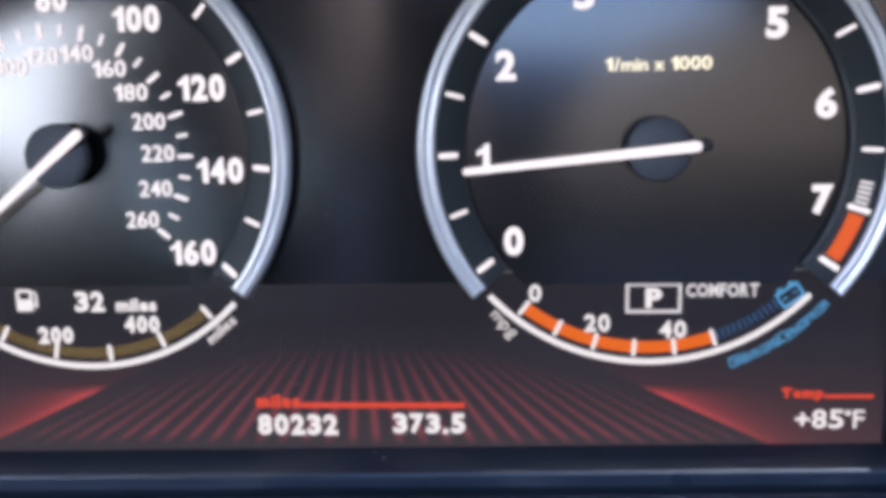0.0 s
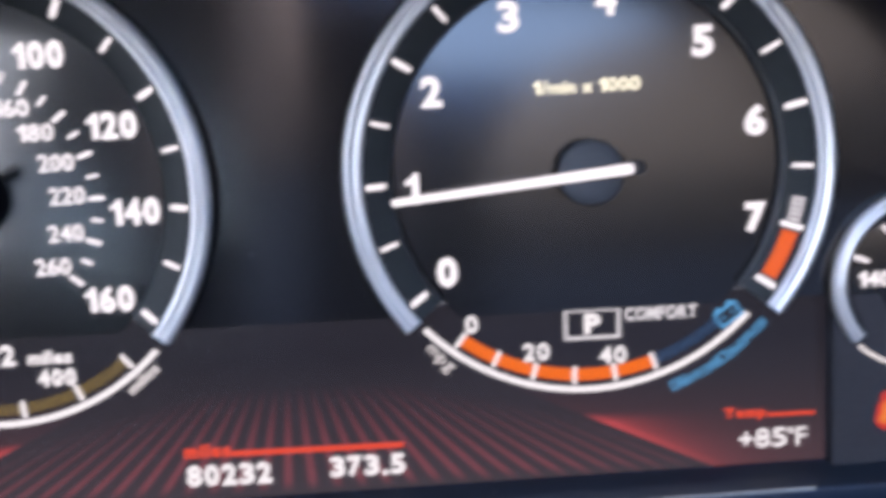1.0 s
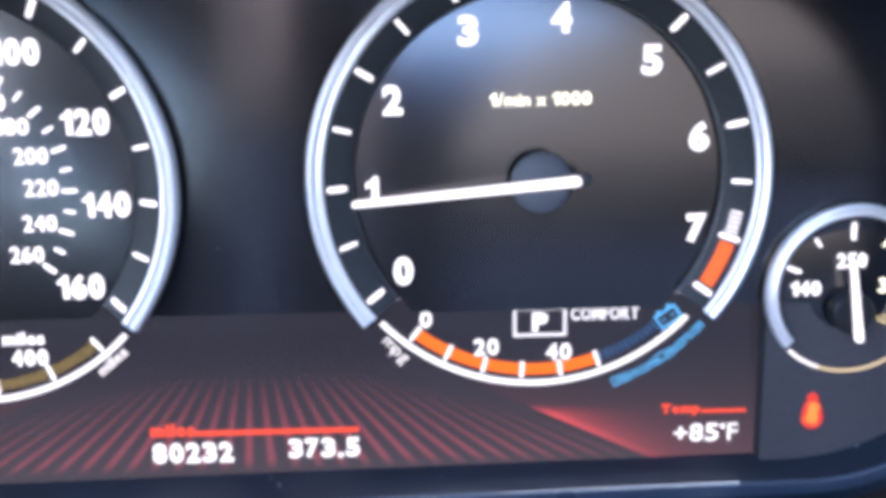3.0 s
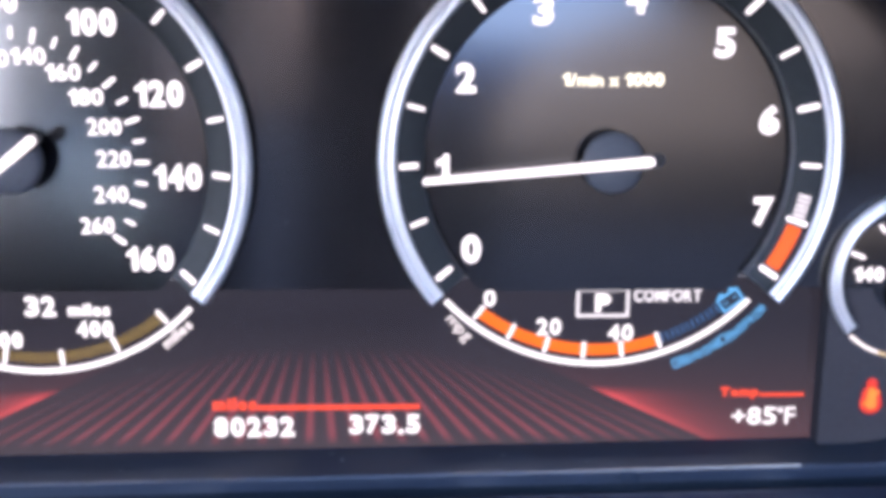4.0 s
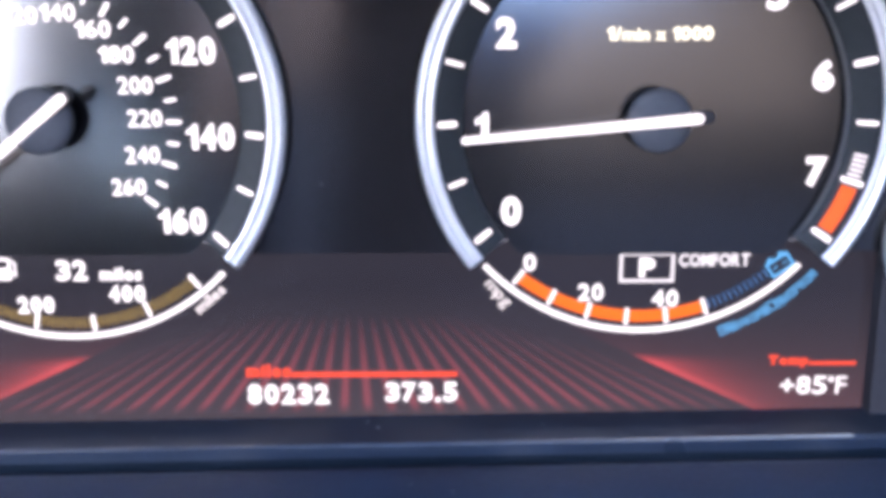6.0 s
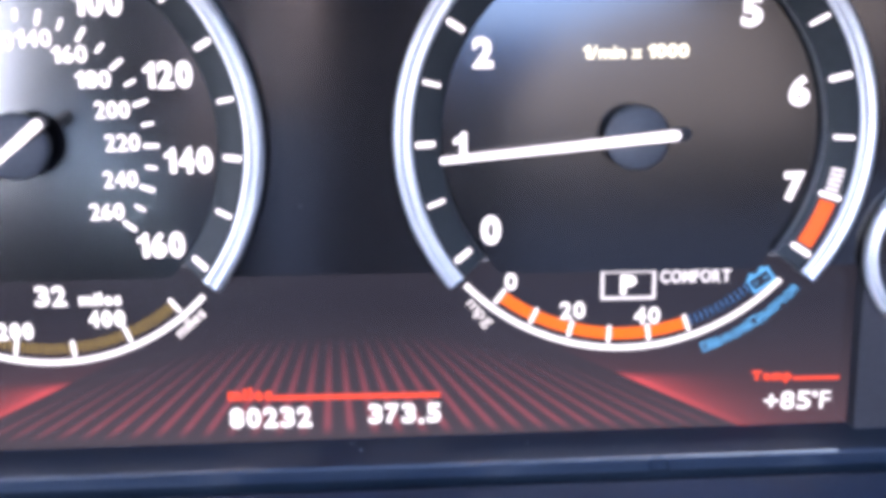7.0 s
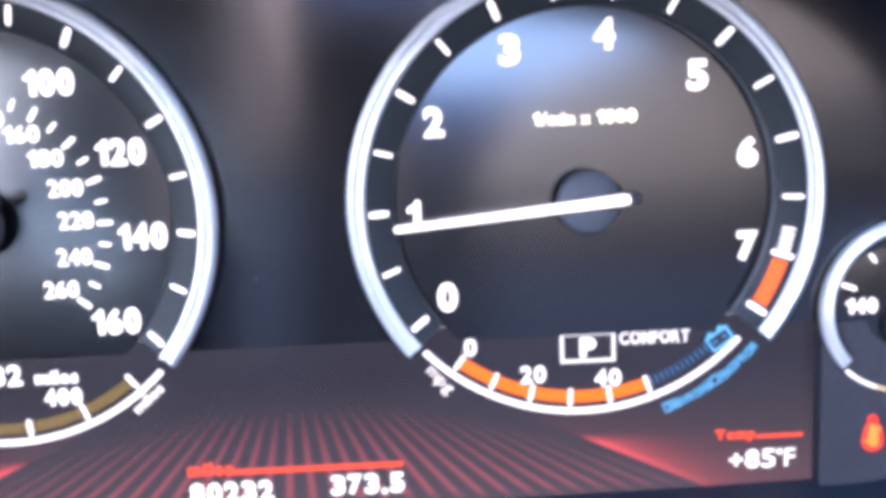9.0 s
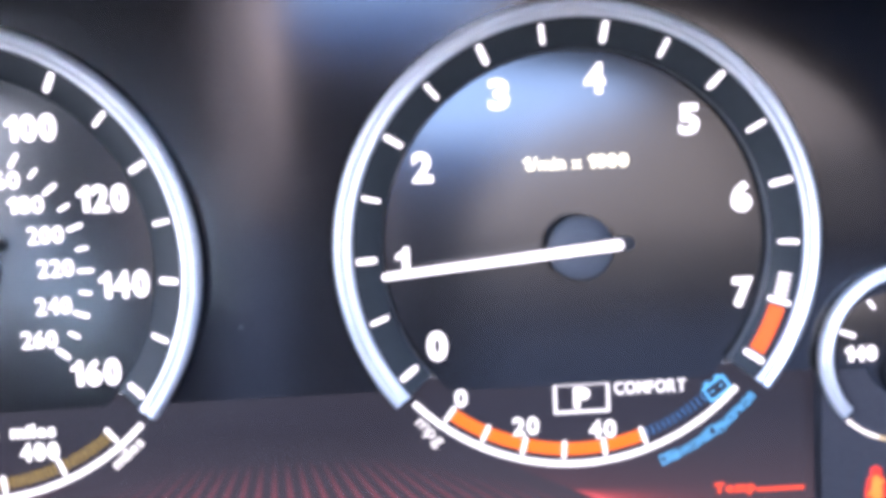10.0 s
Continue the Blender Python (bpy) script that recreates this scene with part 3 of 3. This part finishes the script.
for i, w in enumerate((1.5, 1.1, 1.1, 0.6, 1.4, 0.6, 1.4, 1.4, 1.1, 1.9, 1.4, 1.4, 1.4, 2.1, 0.6, 1.4, 1.3)):
    step = math.degrees((w + 0.3) / 55.0)
    low = 54.9 - (1.45 if i in (0, 1, 2, 8, 9) else 0.95)
    high = 54.9 + (1.5 if i == 10 else 0.95)
    stem = 0.3
    for k in (0.0,) if w < 1.0 else (0.0, w - stem):
        on_screen("caption_bar", arc_outline(low, high, a - math.degrees(k / 55.0), a - math.degrees((k + stem) / 55.0), 2), L_BLUE)
    if w > 1.0:
        for r in ((low, high - 0.26), (low, 54.8), (54.8, high - 0.26))[i % 3]:
            on_screen("caption_bar", arc_outline(r, r + 0.26, a - math.degrees((stem + 0.02) / 55.0), a - math.degrees((w - stem - 0.02) / 55.0), 2), L_BLUE)
    a -= step

# outside temperature, odometer and trip
words_on_screen("Temp", 31.6, 41.3, -58.8, 3.1, L_RED, 0.06, "caption")
on_screen("caption_line", [(41.6, -59.7), (52.8, -59.7), (52.8, -58.9), (41.6, -58.9)], L_RED)
words_on_screen("+85", 35.0, 46.2, -64.9, 4.6, L_WHITE, 0.015)
on_screen("degree_sign", at(47.2, arc_outline(0.28, 0.72, 0, 359.9, 16), -63.4), L_WHITE)
words_on_screen("F", 48.5, 51.0, -64.9, 4.4, L_WHITE, 0.0)
words_on_screen("miles", -94.5, -83.8, -60.7, 3.3, L_RED, 0.065, "caption")
on_screen("caption_line", [(-83.7, -62.3), (-43.5, -62.3), (-43.5, -61.1), (-83.7, -61.1)], L_RED)
words_on_screen("80232", -94.4, -74.6, -66.7, 5.2, L_WHITE, 0.045)
words_on_screen("373.5", -60.9, -43.4, -66.4, 5.2, L_WHITE, 0.045)

# range arc of the speedometer
RX, RZ = -134.9, -1.7
on_screen("range_arc", at(RX, arc_outline(49.35, 50.75, 133.4, 226.6), RZ), L_WHITE, "white arc")
for i in range(57):
    a = 142.3 + 1.33 * i
    on_screen("range_bar", at(RX, capsule(polar(45.5, a), polar(47.9, a), 0.22, n=2), RZ), L_OLIVE)
for i in range(5):
    a = 141.2 + 16.5 * i
    on_screen("tick_mark", at(RX, capsule(polar(45.3, a), polar(48.5, a), 1.0), RZ), L_WHITE, up=0.1)
words_on_screen("400", -126.0, -117.4, -41.2, 4.2, L_WHITE, 0.05)
words_on_screen("200", -147.8, -139.2, -43.9, 4.2, L_WHITE, 0.05)
words_on_screen("32", -138.0, -130.7, -35.5, 5.0, L_WHITE, 0.04)
words_on_screen("miles", -127.8, -117.9, -36.4, 3.2, L_WHITE, 0.04)
lettering("unit", "miles", -102.2, -42.6, SCREEN_Y, L_DIM, display, 2.6, 8.6, 41, 0.02, 0.2)
for o in ([(-152.6, -37.8), (-148.6, -37.8), (-148.6, -34.9), (-152.6, -34.9)], [(-152.6, -34.9), (-151.9, -34.9), (-151.9, -33.1), (-152.6, -33.1)],
          [(-149.3, -34.9), (-148.6, -34.9), (-148.6, -33.1), (-149.3, -33.1)], [(-152.6, -33.1), (-148.6, -33.1), (-148.6, -32.8), (-149.0, -32.4), (-152.2, -32.4), (-152.6, -32.8)],
          [(-148.6, -36.4), (-147.9, -36.4), (-147.9, -35.9), (-148.6, -35.9)], [(-147.9, -37.0), (-147.4, -37.0), (-147.4, -33.6), (-148.1, -32.9), (-148.4, -33.3), (-147.9, -33.8)]):
    on_screen("fuel_symbol", o, L_WHITE)

# ---- the car round it ----
gb = prism([(-400, -400), (400, -400), (400, 400), (-400, 400)], 0, 0.1, 1.0)
for v in gb.verts:
    v.co = (v.co.x, v.co.z, v.co.y - 0.1)
me = bpy.data.meshes.new("ground")
gb.to_mesh(me)
gb.free()
me.materials.append(ASPHALT)
ground = tagged(new("ground", me), "", "", "", "structure")


def slab(name, x0, x1, y0, y1, z0, z1, mat):
    """A plain wall of the cabin, in metres."""
    bm = box(x0, x1, y0, y1, z0, z1, 1.0)
    me = bpy.data.meshes.new(name)
    bmesh.ops.recalc_face_normals(bm, faces=bm.faces)
    bm.to_mesh(me)
    bm.free()
    me.materials.append(mat)
    return tagged(new(name, me), "", "", "", "structure")


# an added pale reflector, unseen, behind the car on the driver's side; its gleam is what the left dial mirrors
slab("reflector_wall", -10.0, -3.3, -8.3, -8.0, 0.0, 7.5, REFLECTOR)
# unseen cabin: walls, openings and tones are set to shape the face's reflections
XL, XR, YB, YF, ZF, ZS, ZR = -0.52, 1.0, -2.3, 0.75, 0.3, 1.0, 1.48
slab("floor", XL, XR, YB, YF, ZF - 0.05, ZF, LINING)
# driver's door with its window, the pillar behind it and the rear door with a window, tinted to dim its reflection
SILL, PILLAR, REAR_SILL, REAR_END = 1.1, -0.83, 1.13, -2.25
slab("wall_left_door", XL - 0.08, XL, PILLAR, YF, ZF, SILL, LINING)
slab("wall_left_pillar", XL - 0.03, XL, PILLAR - 0.16, PILLAR - 0.002, ZF, ZR, LINING)
slab("wall_left_rear", XL - 0.08, XL, REAR_END, PILLAR - 0.162, ZF, REAR_SILL, LINING)
slab("wall_left_end", XL - 0.08, XL, YB, REAR_END - 0.002, ZF, ZR, LINING)
REAR_TOP = 1.43
slab("wall_left_header", XL - 0.08, XL, REAR_END, PILLAR - 0.162, REAR_TOP, ZR, LINING)
pane = slab("window_rear_left", XL - 0.045, XL - 0.04, REAR_END, PILLAR - 0.162, REAR_SILL, REAR_TOP, TINTED)
pane.visible_shadow = False
slab("wall_right", XR, XR + 0.08, 0.354, YF, ZF, ZS, LINING)
slab("wall_right_rear", XR, XR + 0.08, YB, 0.35, ZF, 1.42, BEIGE)
slab("wall_rear", XL, XR, YB - 0.08, YB, ZF, ZR, LINING)
slab("wall_front", XL, XR, YF, YF + 0.08, ZF, ZS, LINING)
# roof with an opening over the front seats and a dark glass panel behind it, tinted to mirror as a navy patch
RX0, RX1, RY0, RY1 = -0.22, 0.34, -1.42, -0.22
slab("ceiling_front", XL + 0.07, XR, RY1, 0.35, ZR, ZR + 0.05, HEADLINER)
slab("ceiling_rear", XL, XR, YB, RY0, ZR, ZR + 0.05, HEADLINER)
slab("ceiling_left", XL + 0.07, RX0, RY0, RY1, ZR, ZR + 0.05, HEADLINER)
slab("ceiling_edge", XL, XL + 0.068, RY0 + 0.002, -0.88, ZR, ZR + 0.05, HEADLINER)
pane = slab("window_roof", RX0, RX1, RY0, -1.13, ZR + 0.02, ZR + 0.025, ROOF_GLASS)
pane.visible_shadow = False
slab("ceiling_right", RX1, XR, RY0, RY1, ZR, ZR + 0.05, HEADLINER)
slab("post", XL - 0.06, XL, 0.19, 0.31, ZS, ZR, LINING)
# dashboard block that carries the cluster
slab("dashboard_base", XL, XR, 0.06, YF, ZF, 0.93, LINING)


def rounded(outline, y0, y1, soft):
    bm = prism(outline, y0, y1, 1.0)
    bmesh.ops.bevel(bm, geom=bm.edges[:], offset=soft, segments=3, affect="EDGES", profile=0.5)
    return bm


def seat(x, y, half):
    """A front seat: navy cloth below, brown leather shoulders above."""
    root = thing("car_seat", "car seat with brown leather shoulders and navy cloth centre", "seat", (x, y, 0.3), face=False)
    curve = [(half * math.cos(a), 0.82 + 0.2 * math.sin(a)) for a in [math.pi / 2 * i / 10 for i in range(11)]]
    shoulders = [(-half, 0.72), (half, 0.72)] + curve + [(-p, q) for p, q in reversed(curve)]
    part("shoulder_section", rounded(shoulders, -0.09, 0.09, 0.03), LEATHER, root, "brown leather", smooth=True)
    part("backrest", rounded([(-half, 0.22), (half, 0.22), (half, 0.715), (-half, 0.715)], -0.09, 0.09, 0.03), NAVY_CLOTH, root, smooth=True)
    part("cushion", rounded([(-0.26, 0.0), (0.26, 0.0), (0.26, 0.22), (-0.26, 0.22)], -0.02, 0.4, 0.05), NAVY_CLOTH, root, smooth=True)
    return root


seat(0.26, -0.72, 0.29)
# an added upright beside the seat, unseen itself, that puts the brown streak into the panel's reflection
post = thing("mirrored_post", "added upright post mirrored as a streak in the panel, beige above and dark below", "trim", (-0.215, -0.78, 0.3), face=False)
part("cover", rounded([(-0.02, 0.79), (0.055, 0.79), (0.055, 1.17), (-0.02, 1.17)], -0.03, 0.03, 0.015), BEIGE, post, "beige cloth", smooth=True)
part("lower_cover", rounded([(-0.01, 0.0), (0.05, 0.0), (0.05, 0.785), (-0.01, 0.785)], -0.03, 0.03, 0.015), NAVY_CLOTH, post, "dark navy cloth", smooth=True)

# ---- dust on the panel, the trim and the dashboard ----
rng = random.Random(7)
dust = bmesh.new()
for i in range(70):
    x = rng.uniform(-160, 105)
    if i < 34:
        z, y = rng.uniform(-28, 60), PLATE_Y
        if min(math.hypot(x, z), math.hypot(x - SX, z)) < 55 or math.hypot(x - TX, z - TZ) < 24:
            continue
    elif i < 40:
        y = rng.uniform(-8, 6)
        z = -71.9 - 0.09 * (y + 8.8) + lift(x)
    else:
        y = rng.uniform(-70, -24)
        z = (-73.7 + (y + 21) / 17 if y > -38 else -74.6 + (y + 38) * 5.4 / 37) + 0.017 * (x + 131)
    r = rng.uniform(0.12, 0.32)
    bmesh.ops.create_icosphere(dust, subdivisions=1, radius=r * MM, matrix=Matrix.Translation((x * MM, (y - 0.05) * MM, (z + 0.05) * MM)) @ Matrix.Diagonal((1, 0.6, rng.uniform(0.5, 1.2), 1)))
me = bpy.data.meshes.new("dust_specks")
dust.to_mesh(me)
dust.free()
me.materials.append(material("pale dust", (0.2, 0.2, 0.21), 0.9))
specks = tagged(new("dust_specks", me), "pale dust specks on the panel and trim", "dust", "", "stuff")
specks.matrix_world = FACE
